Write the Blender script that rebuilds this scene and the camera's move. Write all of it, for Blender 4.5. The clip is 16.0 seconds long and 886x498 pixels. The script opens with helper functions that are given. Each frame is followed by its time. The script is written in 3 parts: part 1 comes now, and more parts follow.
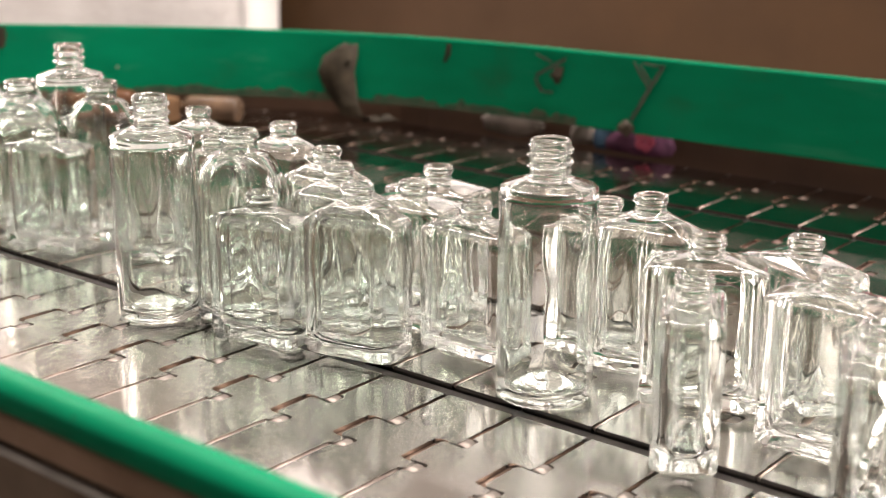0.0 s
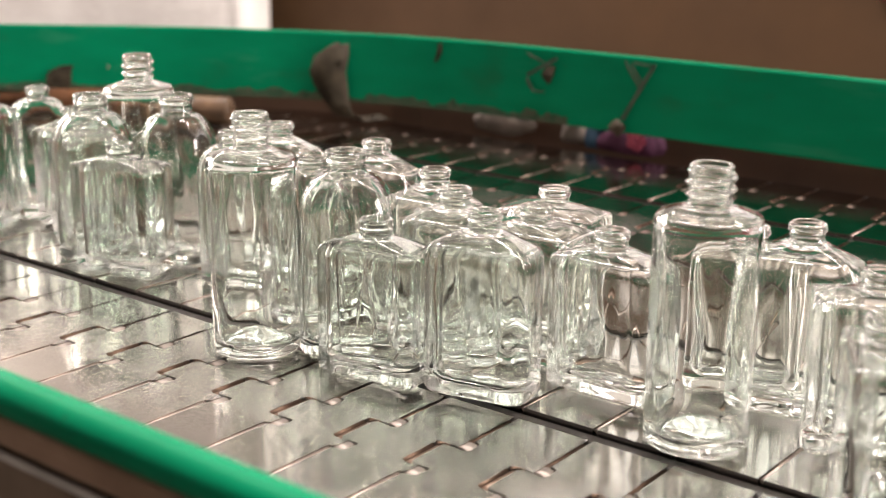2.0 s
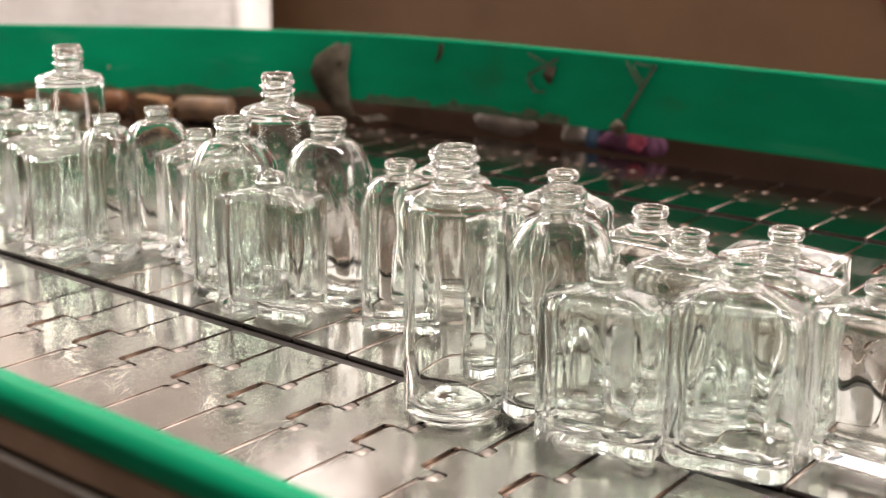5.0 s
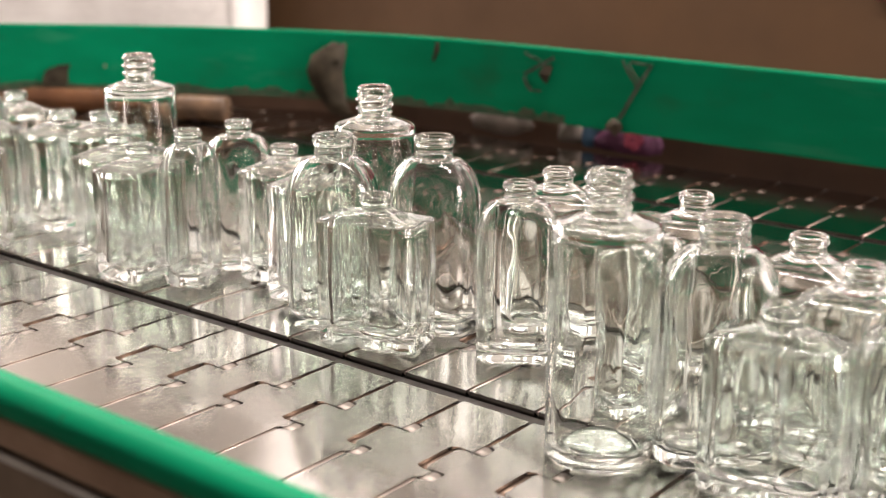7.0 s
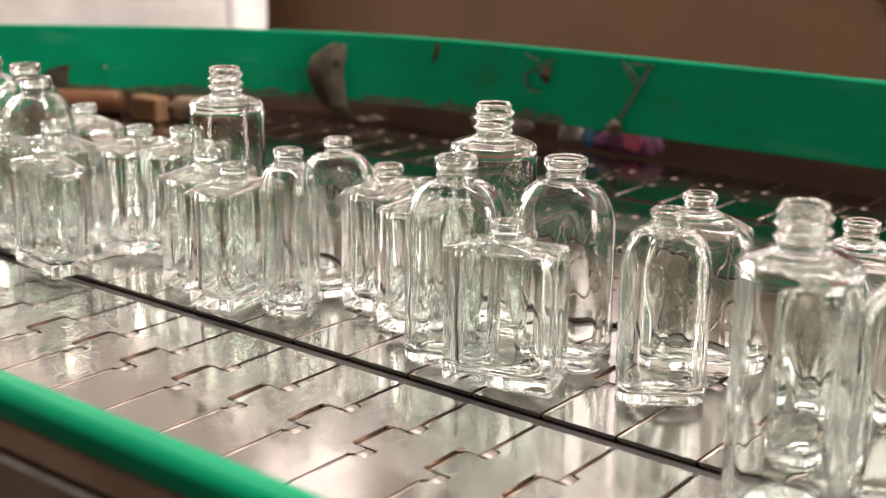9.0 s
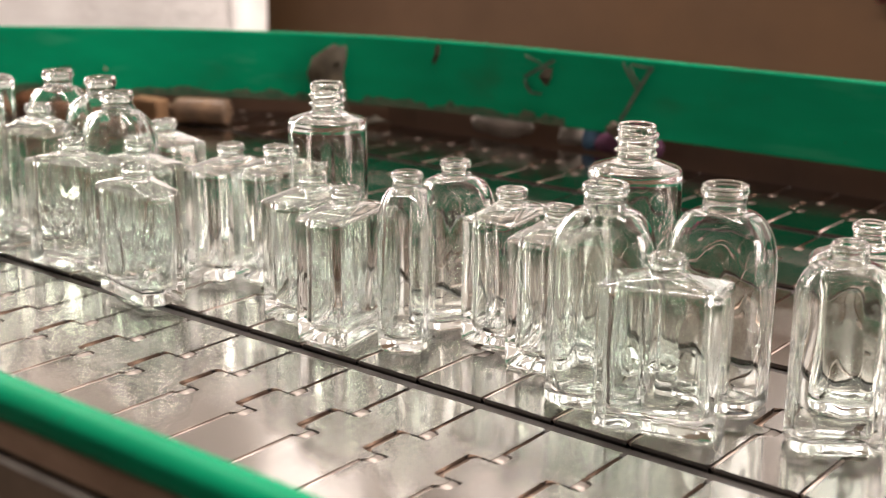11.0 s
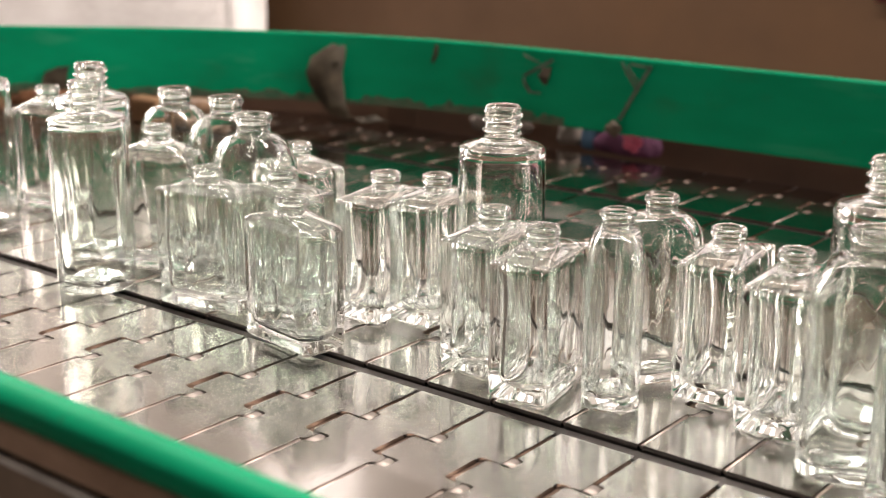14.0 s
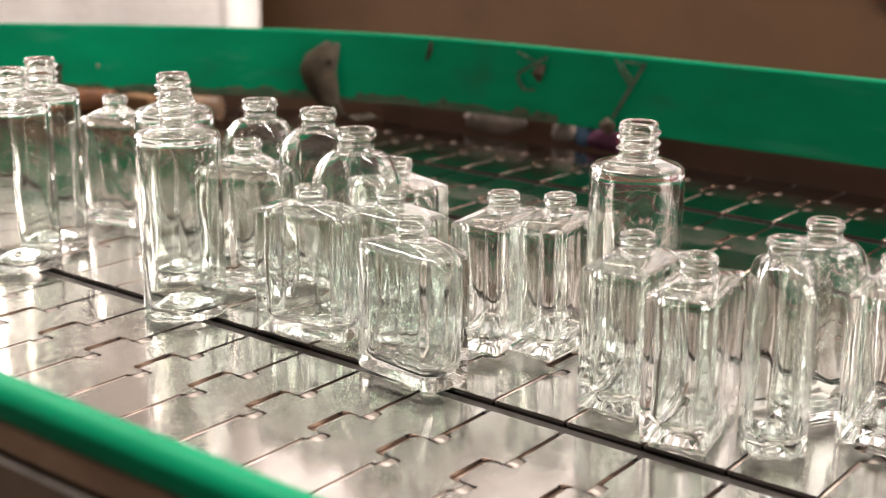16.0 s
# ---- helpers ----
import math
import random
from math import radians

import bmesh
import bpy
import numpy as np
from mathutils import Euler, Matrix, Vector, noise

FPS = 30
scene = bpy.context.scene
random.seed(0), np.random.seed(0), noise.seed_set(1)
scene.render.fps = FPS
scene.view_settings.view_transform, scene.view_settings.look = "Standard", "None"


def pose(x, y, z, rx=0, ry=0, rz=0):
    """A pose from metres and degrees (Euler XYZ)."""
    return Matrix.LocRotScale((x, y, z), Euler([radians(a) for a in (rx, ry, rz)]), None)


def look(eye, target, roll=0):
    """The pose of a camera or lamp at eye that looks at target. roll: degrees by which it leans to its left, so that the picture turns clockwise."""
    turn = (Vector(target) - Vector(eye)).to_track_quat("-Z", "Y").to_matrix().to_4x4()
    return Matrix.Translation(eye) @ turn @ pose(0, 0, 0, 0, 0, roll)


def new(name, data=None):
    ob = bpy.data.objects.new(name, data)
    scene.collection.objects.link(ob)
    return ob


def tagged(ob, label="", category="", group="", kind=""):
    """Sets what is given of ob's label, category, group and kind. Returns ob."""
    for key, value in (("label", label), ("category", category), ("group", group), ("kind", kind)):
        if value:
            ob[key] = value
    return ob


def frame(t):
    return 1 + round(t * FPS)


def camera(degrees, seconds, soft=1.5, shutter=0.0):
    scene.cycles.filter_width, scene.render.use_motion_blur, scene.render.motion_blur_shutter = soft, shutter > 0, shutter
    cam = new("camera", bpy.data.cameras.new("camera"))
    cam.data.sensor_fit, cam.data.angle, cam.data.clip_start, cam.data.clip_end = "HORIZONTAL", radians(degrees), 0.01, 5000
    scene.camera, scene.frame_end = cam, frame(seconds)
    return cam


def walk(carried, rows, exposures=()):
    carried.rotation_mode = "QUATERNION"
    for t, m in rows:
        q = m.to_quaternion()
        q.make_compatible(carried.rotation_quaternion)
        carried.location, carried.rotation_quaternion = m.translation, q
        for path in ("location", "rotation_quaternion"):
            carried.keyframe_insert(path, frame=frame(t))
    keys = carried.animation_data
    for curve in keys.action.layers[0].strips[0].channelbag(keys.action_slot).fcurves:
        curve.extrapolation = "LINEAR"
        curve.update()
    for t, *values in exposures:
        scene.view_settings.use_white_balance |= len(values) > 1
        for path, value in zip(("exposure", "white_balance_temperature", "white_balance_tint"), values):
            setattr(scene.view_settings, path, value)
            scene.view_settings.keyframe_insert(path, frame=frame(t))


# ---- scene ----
# ---- camera: held by hand at one place, drifting a little ----
cam = camera(37.4, 16.0, soft=1.1)
cam.data.dof.use_dof = True
cam.data.dof.focus_distance = 0.62
cam.data.dof.aperture_fstop = 10.0
EYE = (0.6061, -0.4336, 0.2263)
YAW, PITCH, ROLL = 38.279, -15.833, 0.369
# seconds, yaw and pitch away from the mean aim, degrees
DRIFT = [
    (0.0, 0.538, -0.043),
    (0.5, 0.414, -0.111),
    (1.0, 0.284, -0.074),
    (1.5, 0.179, -0.08),
    (2.0, 0.155, -0.056),
    (2.5, 0.142, -0.062),
    (3.0, 0.155, -0.056),
    (3.5, 0.155, -0.056),
    (4.0, 0.155, -0.056),
    (4.5, 0.155, -0.056),
    (5.0, 0.192, -0.043),
    (7.5, 0.012, -0.099),
    (8.0, 0.019, -0.111),
    (8.5, 0.037, -0.093),
    (9.0, 0.037, -0.049),
    (11.5, 0.049, 0.025),
    (12.0, 0.006, 0.0),
    (12.5, 0.0, 0.0),
    (13.0, 0.012, 0.0),
    (13.5, -0.006, 0.0),
    (14.0, 0.0, 0.0),
    (14.5, -0.074, -0.031),
    (15.0, -0.155, -0.087),
    (15.5, -0.241, -0.136),
    (16.0, -0.26, -0.111),
    ]
walk(cam, [(t, pose(*EYE, 90 + PITCH + dp, 0, YAW + dy) @ pose(0, 0, 0, 0, 0, ROLL)) for t, dy, dp in DRIFT])

PITCH_LINK = 0.0381     # length of one chain link
LANE = 0.1255           # from lane to lane
PLATE = 0.1145          # width of a link

# ---- world and lights ----
world = bpy.data.worlds.new("world")
scene.world = world
world.use_nodes = True
world.node_tree.nodes["Background"].inputs[0].default_value = (0.75, 0.85, 1.0, 1)
world.node_tree.nodes["Background"].inputs[1].default_value = 0.3
scene.view_settings.exposure = 0.28


def area_lamp(name, eye, target, sx, sy, watts, color=(1, 0.96, 0.9), spread=180):
    d = bpy.data.lights.new(name, "AREA")
    d.shape, d.size, d.size_y, d.energy, d.color = "RECTANGLE", sx, sy, watts, color
    d.spread = radians(spread)
    ob = new(name, d)
    ob.matrix_world = look(eye, target)
    return ob


WARM = (1.0, 0.865, 0.80)
scene.cycles.max_bounces = 32
scene.cycles.transmission_bounces = 32
scene.cycles.glossy_bounces = 32


# ---- materials ----
def material(name):
    m = bpy.data.materials.new(name)
    m.use_nodes = True
    nt = m.node_tree
    return m, nt, nt.nodes["Principled BSDF"]


def node(nt, kind, **ins):
    n = nt.nodes.new(kind)
    for k, v in ins.items():
        n.inputs[k].default_value = v
    return n


def noise_tex(nt, scale, detail=4.0, stretch=None, coords="Object"):
    tc = nt.nodes.new("ShaderNodeTexCoord")
    n = node(nt, "ShaderNodeTexNoise", Scale=scale, Detail=detail)
    if stretch:
        mp = nt.nodes.new("ShaderNodeMapping")
        mp.inputs["Scale"].default_value = stretch
        nt.links.new(tc.outputs[coords], mp.inputs[0])
        nt.links.new(mp.outputs[0], n.inputs["Vector"])
    else:
        nt.links.new(tc.outputs[coords], n.inputs["Vector"])
    return n


def ramp(nt, src, stops):
    r = nt.nodes.new("ShaderNodeValToRGB")
    el = r.color_ramp.elements
    while len(el) < len(stops):
        el.new(0.5)
    for e, (p, c) in zip(el, stops):
        e.position, e.color = p, (*c, 1) if len(c) == 3 else c
    nt.links.new(src, r.inputs[0])
    return r


def bump(nt, b, src, strength, distance):
    n = node(nt, "ShaderNodeBump", Strength=strength, Distance=distance)
    nt.links.new(src, n.inputs["Height"])
    nt.links.new(n.outputs[0], b.inputs["Normal"])


def grained(name, dark, light, scale, rough=(0.4, 0.6), metal=0.0, stretch=None, relief=0.2, depth=0.001, detail=5.0, lo=0.3, hi=0.7):
    """A surface with a colour that wanders between two tones, and a relief and gloss that follow."""
    m, nt, b = material(name)
    n = noise_tex(nt, scale, detail, stretch)
    c = ramp(nt, n.outputs[0], [(lo, dark), (hi, light)])
    nt.links.new(c.outputs[0], b.inputs["Base Color"])
    r = ramp(nt, n.outputs[0], [(lo, (rough[1],) * 3), (hi, (rough[0],) * 3)])
    nt.links.new(r.outputs[0], b.inputs["Roughness"])
    b.inputs["Metallic"].default_value = metal
    if relief:
        n2 = noise_tex(nt, scale * 6, 3.0, stretch)
        bump(nt, b, n2.outputs[0], relief, depth)
    return m


def glass_material():
    m, nt, b = material("clear_flint_glass")
    b.inputs["Base Color"].default_value = (0.962, 0.990, 0.974, 1)
    b.inputs["Transmission Weight"].default_value = 1.0
    b.inputs["Roughness"].default_value = 0.0
    b.inputs["IOR"].default_value = 1.5
    n = noise_tex(nt, 1.0, 1.0, (130.0, 130.0, 45.0))
    bump(nt, b, n.outputs[0], 0.03, 0.0012)
    return m


def steel_material(name, dark, light, rough):
    """Stainless links, brushed by wear across and along, each a little different."""
    m, nt, b = material(name)
    info = nt.nodes.new("ShaderNodeObjectInfo")
    fine = noise_tex(nt, 30.0, 2.0, (5.0, 1.0, 1.0))
    wide = noise_tex(nt, 28.0, 3.0)
    mix = node(nt, "ShaderNodeMath")
    mix.operation = "MULTIPLY_ADD"
    mix.inputs[1].default_value = 0.45
    nt.links.new(info.outputs["Random"], mix.inputs[0])
    nt.links.new(wide.outputs[0], mix.inputs[2])
    c = ramp(nt, mix.outputs[0], [(0.3, dark), (0.95, light)])
    spots = noise_tex(nt, 1500.0, 1.0)
    f = ramp(nt, spots.outputs[0], [(0.70, (1, 1, 1)), (0.80, (0.5, 0.45, 0.42))])
    mul = nt.nodes.new("ShaderNodeMix")
    mul.data_type, mul.blend_type = "RGBA", "MULTIPLY"
    mul.inputs[0].default_value = 1.0
    nt.links.new(c.outputs[0], mul.inputs[6])
    nt.links.new(f.outputs[0], mul.inputs[7])
    nt.links.new(mul.outputs[2], b.inputs["Base Color"])
    r = ramp(nt, fine.outputs[0], [(0.3, (rough[0],) * 3), (0.75, (rough[1],) * 3)])
    # the middle of each link is worn matt, its wings stay polished
    tc = nt.nodes.new("ShaderNodeTexCoord")
    xyz = nt.nodes.new("ShaderNodeSeparateXYZ")
    nt.links.new(tc.outputs["Object"], xyz.inputs[0])
    across = node(nt, "ShaderNodeMath")
    across.operation = "MULTIPLY"
    across.inputs[1].default_value = -1 / PLATE
    nt.links.new(xyz.outputs["Y"], across.inputs[0])
    zone = ramp(nt, across.outputs[0], [(0.25, (0.8,) * 3), (0.31, (1.3,) * 3), (0.61, (1.3,) * 3), (0.67, (0.8,) * 3)])
    worn = node(nt, "ShaderNodeMath")
    worn.operation = "MULTIPLY"
    nt.links.new(r.outputs[0], worn.inputs[0])
    nt.links.new(zone.outputs[0], worn.inputs[1])
    nt.links.new(worn.outputs[0], b.inputs["Roughness"])
    b.inputs["Metallic"].default_value = 1.0
    return m


GLASS = glass_material()
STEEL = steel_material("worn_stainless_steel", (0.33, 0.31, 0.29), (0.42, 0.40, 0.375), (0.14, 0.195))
# same steel with the far lanes' dimmer reflections put into its colour
DIMMED_STEEL = steel_material("dimmed_stainless_steel", (0.23, 0.20, 0.175), (0.33, 0.29, 0.26), (0.14, 0.195))
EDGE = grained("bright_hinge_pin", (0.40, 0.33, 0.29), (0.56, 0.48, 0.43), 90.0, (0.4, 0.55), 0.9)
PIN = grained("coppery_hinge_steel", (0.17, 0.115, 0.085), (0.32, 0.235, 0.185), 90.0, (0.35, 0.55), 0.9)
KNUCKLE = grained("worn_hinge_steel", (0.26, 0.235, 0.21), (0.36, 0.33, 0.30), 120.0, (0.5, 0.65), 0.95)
# hinge steel darkened likewise, so the far lanes glint less
DIMMED_KNUCKLE = grained("dimmed_hinge_steel", (0.10, 0.075, 0.06), (0.2, 0.16, 0.135), 120.0, (0.5, 0.7), 0.9)
# also colours the box that stands for shade under the near rail's holder
STRIP = grained("black_strip_and_slot_shade", (0.012, 0.011, 0.010), (0.035, 0.03, 0.027), 40.0, (0.3, 0.5))
BED = grained("dark_oily_bed", (0.012, 0.010, 0.009), (0.04, 0.03, 0.025), 12.0, (0.5, 0.8))


def green_material():
    """Scuffed green plastic with brown smears and pale scrapes."""
    m = grained("green_polyethylene", (0.0010, 0.190, 0.088), (0.0014, 0.235, 0.110), 14.0, (0.36, 0.5), stretch=(1, 1, 3), relief=0.12, depth=0.0006)
    nt = m.node_tree
    b = nt.nodes["Principled BSDF"]
    src = b.inputs["Base Color"].links[0].from_socket
    for scale, stretch, lo, hi, tone, most in ((16.0, (1, 1, 1.6), 0.58, 0.78, (0.04, 0.042, 0.025), 0.3), (30.0, (0.25, 1, 2.5), 0.62, 0.72, (0.10, 0.33, 0.21), 0.15), (220.0, (1, 1, 1), 0.70, 0.76, (0.05, 0.05, 0.03), 0.6)):
        n = noise_tex(nt, scale, 6.0, stretch)
        f = ramp(nt, n.outputs[0], [(lo, (0, 0, 0)), (hi, (most,) * 3)])
        mix = nt.nodes.new("ShaderNodeMix")
        mix.data_type = "RGBA"
        nt.links.new(f.outputs[0], mix.inputs[0])
        nt.links.new(src, mix.inputs[6])
        mix.inputs[7].default_value = (*tone, 1)
        src = mix.outputs[2]
    nt.links.new(src, b.inputs["Base Color"])
    return m


GREEN = green_material()
GREEN.node_tree.nodes["Principled BSDF"].inputs["Specular IOR Level"].default_value = 0.06
BROWN = grained("brown_painted_board", (0.062, 0.031, 0.011), (0.086, 0.043, 0.016), 3.0, (0.5, 0.75))
RUST = grained("rusty_steel_frame", (0.03, 0.018, 0.012), (0.09, 0.054, 0.038), 18.0, (0.45, 0.7), 0.4)
RUST_DARK = grained("dark_brown_plate", (0.055, 0.028, 0.016), (0.095, 0.05, 0.029), 9.0, (0.4, 0.6))
RUST_LIGHT = grained("rust_brown_steel", (0.20, 0.125, 0.085), (0.42, 0.28, 0.20), 25.0, (0.5, 0.7), 0.0)
SOOT = grained("dirty_brown_steel", (0.16, 0.115, 0.085), (0.30, 0.225, 0.17), 20.0, (0.6, 0.85), 0.0)
ROD = grained("bare_steel_rod", (0.42, 0.40, 0.38), (0.62, 0.59, 0.56), 50.0, (0.6, 0.8), 0.2)
for dull in (SOOT, ROD, RUST_LIGHT):
    dull.node_tree.nodes["Principled BSDF"].inputs["Specular IOR Level"].default_value = 0.12
SACK = grained("white_plastic_sack", (0.74, 0.71, 0.69), (0.88, 0.86, 0.84), 9.0, (0.4, 0.6), relief=0.5, depth=0.01)
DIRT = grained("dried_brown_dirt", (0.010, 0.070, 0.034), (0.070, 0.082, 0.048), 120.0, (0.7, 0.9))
TAPE = grained("dirty_grey_tape", (0.022, 0.02, 0.014), (0.075, 0.062, 0.044), 60.0, (0.4, 0.7))
TAPE_PALE = grained("pale_plastic_tape", (0.03, 0.075, 0.05), (0.11, 0.13, 0.10), 60.0, (0.3, 0.5))
CONCRETE = grained("grey_concrete", (0.10, 0.095, 0.09), (0.17, 0.165, 0.155), 3.0, (0.6, 0.9))
PLASTER = grained("pale_plaster", (0.40, 0.38, 0.35), (0.50, 0.48, 0.45), 2.0, (0.7, 0.9))
GREY_WALL = grained("grey_painted_wall", (0.10, 0.095, 0.085), (0.16, 0.15, 0.135), 2.0, (0.7, 0.9))
WHITEWASH = grained("whitewashed_ceiling", (0.48, 0.46, 0.43), (0.56, 0.54, 0.51), 2.0, (0.7, 0.9))
CARD = grained("light_cardboard", (0.11, 0.064, 0.034), (0.17, 0.10, 0.052), 30.0, (0.7, 0.9))
AMBER_CLEAR = grained("amber_tinted_glass", (0.07, 0.048, 0.034), (0.19, 0.125, 0.08), 60.0, (0.15, 0.35))
AMBER = grained("amber_glass", (0.07, 0.033, 0.018), (0.14, 0.068, 0.035), 25.0, (0.2, 0.4))
PINK = grained("pink_cloth", (0.24, 0.03, 0.07), (0.42, 0.08, 0.14), 40.0, (0.7, 0.9))
RED = grained("crimson_cloth", (0.16, 0.008, 0.03), (0.36, 0.02, 0.07), 30.0, (0.7, 0.9))
BLUE = grained("blue_cloth", (0.03, 0.08, 0.15), (0.07, 0.15, 0.24), 40.0, (0.7, 0.9))
PLUM = grained("plum_cloth", (0.05, 0.015, 0.04), (0.12, 0.03, 0.08), 40.0, (0.7, 0.9))
RAG = grained("grey_rag", (0.12, 0.098, 0.082), (0.27, 0.23, 0.2), 30.0, (0.7, 0.9))
for dull in (TAPE, TAPE_PALE, CARD, AMBER, AMBER_CLEAR):
    dull.node_tree.nodes["Principled BSDF"].inputs["Specular IOR Level"].default_value = 0.15


# ---- mesh helpers ----
def part(name, bm, mat, parent=None, label="", smooth=False):
    me = bpy.data.meshes.new(name)
    bm.normal_update()
    bm.to_mesh(me)
    bm.free()
    me.materials.append(mat)
    if smooth:
        for p in me.polygons:
            p.use_smooth = True
    ob = new(name, me)
    if parent:
        ob.parent = parent
    if label:
        ob["label"] = label
    return ob


def box_bm(x0, x1, y0, y1, z0, z1, bevel=0.0):
    bm = bmesh.new()
    bmesh.ops.create_cube(bm, size=1.0)
    for v in bm.verts:
        v.co = Vector(((x0 + x1) / 2 + v.co.x * (x1 - x0), (y0 + y1) / 2 + v.co.y * (y1 - y0), (z0 + z1) / 2 + v.co.z * (z1 - z0)))
    if bevel:
        bmesh.ops.bevel(bm, geom=bm.edges[:], offset=bevel, segments=2, affect="EDGES", profile=0.5)
    return bm


def sweep(bm, path, profile, closed=True, caps=True):
    """Carry a profile (sideways, up) along a level path of (x, y) points."""
    rings = []
    for i, p in enumerate(path):
        a, c = Vector(path[max(i - 1, 0)]), Vector(path[min(i + 1, len(path) - 1)])
        d = (c - a).normalized()
        side = Vector((-d.y, d.x))
        rings.append([bm.verts.new((p[0] + side.x * s, p[1] + side.y * s, z)) for s, z in profile])
    n = len(profile)
    for r0, r1 in zip(rings, rings[1:]):
        for k in range(n if closed else n - 1):
            bm.faces.new((r0[k], r1[k], r1[(k + 1) % n], r0[(k + 1) % n]))
    if caps and closed:
        bm.faces.new(rings[0])
        bm.faces.new(rings[-1][::-1])
    bmesh.ops.recalc_face_normals(bm, faces=bm.faces[:])


def tube_bm(points, radius, segments=10):
    """A round rod along a chain of points."""
    bm = bmesh.new()
    rings = []
    for i, p in enumerate(points):
        a, c = Vector(points[max(i - 1, 0)]), Vector(points[min(i + 1, len(points) - 1)])
        d = (c - a).normalized()
        u = d.cross(Vector((0.13, 0.21, 0.97))).normalized()
        w = d.cross(u)
        rings.append([bm.verts.new(Vector(p) + radius * (math.cos(k * math.tau / segments) * u + math.sin(k * math.tau / segments) * w)) for k in range(segments)])
    for r0, r1 in zip(rings, rings[1:]):
        for k in range(segments):
            bm.faces.new((r0[k], r0[(k + 1) % segments], r1[(k + 1) % segments], r1[k]))
    bm.faces.new(rings[0][::-1])
    bm.faces.new(rings[-1])
    bmesh.ops.recalc_face_normals(bm, faces=bm.faces[:])
    return bm


# ---- the room ----
def room():
    tagged(part("floor", box_bm(-4, 4, -3, 4, -0.96, -0.9), CONCRETE), "grey concrete factory floor", "floor", kind="structure")
    tagged(part("ceiling", box_bm(-4, 4, -3, 4, 2.2, 2.3), WHITEWASH), "whitewashed flat ceiling", "ceiling", kind="structure")
    for name, b in (("wall_west", (-4.1, -4, -3, 4, -0.9, 2.2)), ("wall_east", (4, 4.1, -3, 4, -0.9, 2.2)), ("wall_south", (-4, 4, -3.1, -3, -0.9, 2.2))):
        tagged(part(name, box_bm(*b), GREY_WALL if name == "wall_south" else PLASTER), "plastered factory wall", "wall", kind="structure")
    # north wall: brown dado below, a row of window openings above it
    tagged(part("wall_north", box_bm(-4, 4, 2.0, 2.1, -0.9, 0.72), PLASTER), "pale plastered lower factory wall", "wall", kind="structure")
    tagged(part("wall_board", box_bm(-2.15, 0.25, 1.975, 1.999, -0.9, 0.70, 0.003), BROWN), "brown painted board against the wall", "wall", kind="structure")
    tagged(part("wall_north_top", box_bm(-4, 4, 2.0, 2.1, 1.75, 2.2), PLASTER), "pale plastered wall above the windows", "wall", kind="structure")
    x = -4.0
    while x < 3.9:
        tagged(part("wall_north_pier", box_bm(x, x + 0.38, 2.0, 2.1, 0.72, 1.75), PLASTER), "pale plastered pier between windows", "wall", kind="structure")
        x += 0.38
        if x < -2.1:
            tagged(part("wall_north_pier", box_bm(x, x + 0.42, 2.0, 2.1, 0.72, 1.75), PLASTER), "pale plastered wall", "wall", kind="structure")
        elif x + 0.42 <= 4.0:
            # daylight of this window opening
            area_lamp("added_wall_light", (x + 0.21, 2.08, 1.235), (x + 0.21, 0.0, 0.8), 0.4, 1.02, 3.1, WARM)
        x += 0.42


room()
area_lamp("ceiling_lamp", (-1.2, 0.42, 2.15), (-1.2, 0.42, 0), 1.6, 0.3, 45, WARM)
area_lamp("ceiling_lamp", (0.5, 0.42, 2.15), (0.5, 0.42, 0), 1.8, 0.3, 80, WARM)
# unseen fill lights on the closed south, west and east walls, brightening the glass
area_lamp("added_wall_light", (-0.6, -2.95, 1.1), (-0.6, 0.0, 1.0), 5.0, 1.5, 4.0, WARM)
area_lamp("added_wall_light", (-3.95, 1.25, 1.0), (0.0, 1.25, 0.9), 1.4, 1.6, 75, WARM)
area_lamp("added_wall_light", (3.95, 1.25, 0.9), (0.0, 1.1, 0.8), 1.4, 1.6, 125, WARM)


# ---- the conveyor ----
def seam():
    """The stepped front edge of a link, from the far side (y 0) to the near side: straight, knuckle, tongue, knuckle, straight."""
    pts = [(0.0, 0.0), (0.0, -0.0315), (0.0035, -0.0325), (0.0040, -0.0405), (0.0022, -0.0418), (-0.0075, -0.0412), (-0.0088, -0.0425),
           (-0.0088, -0.0620), (-0.0076, -0.0634), (0.0012, -0.0632), (0.0020, -0.0645), (0.0012, -0.0715), (-0.0045, -0.0735), (-0.0050, -PLATE)]
    return pts


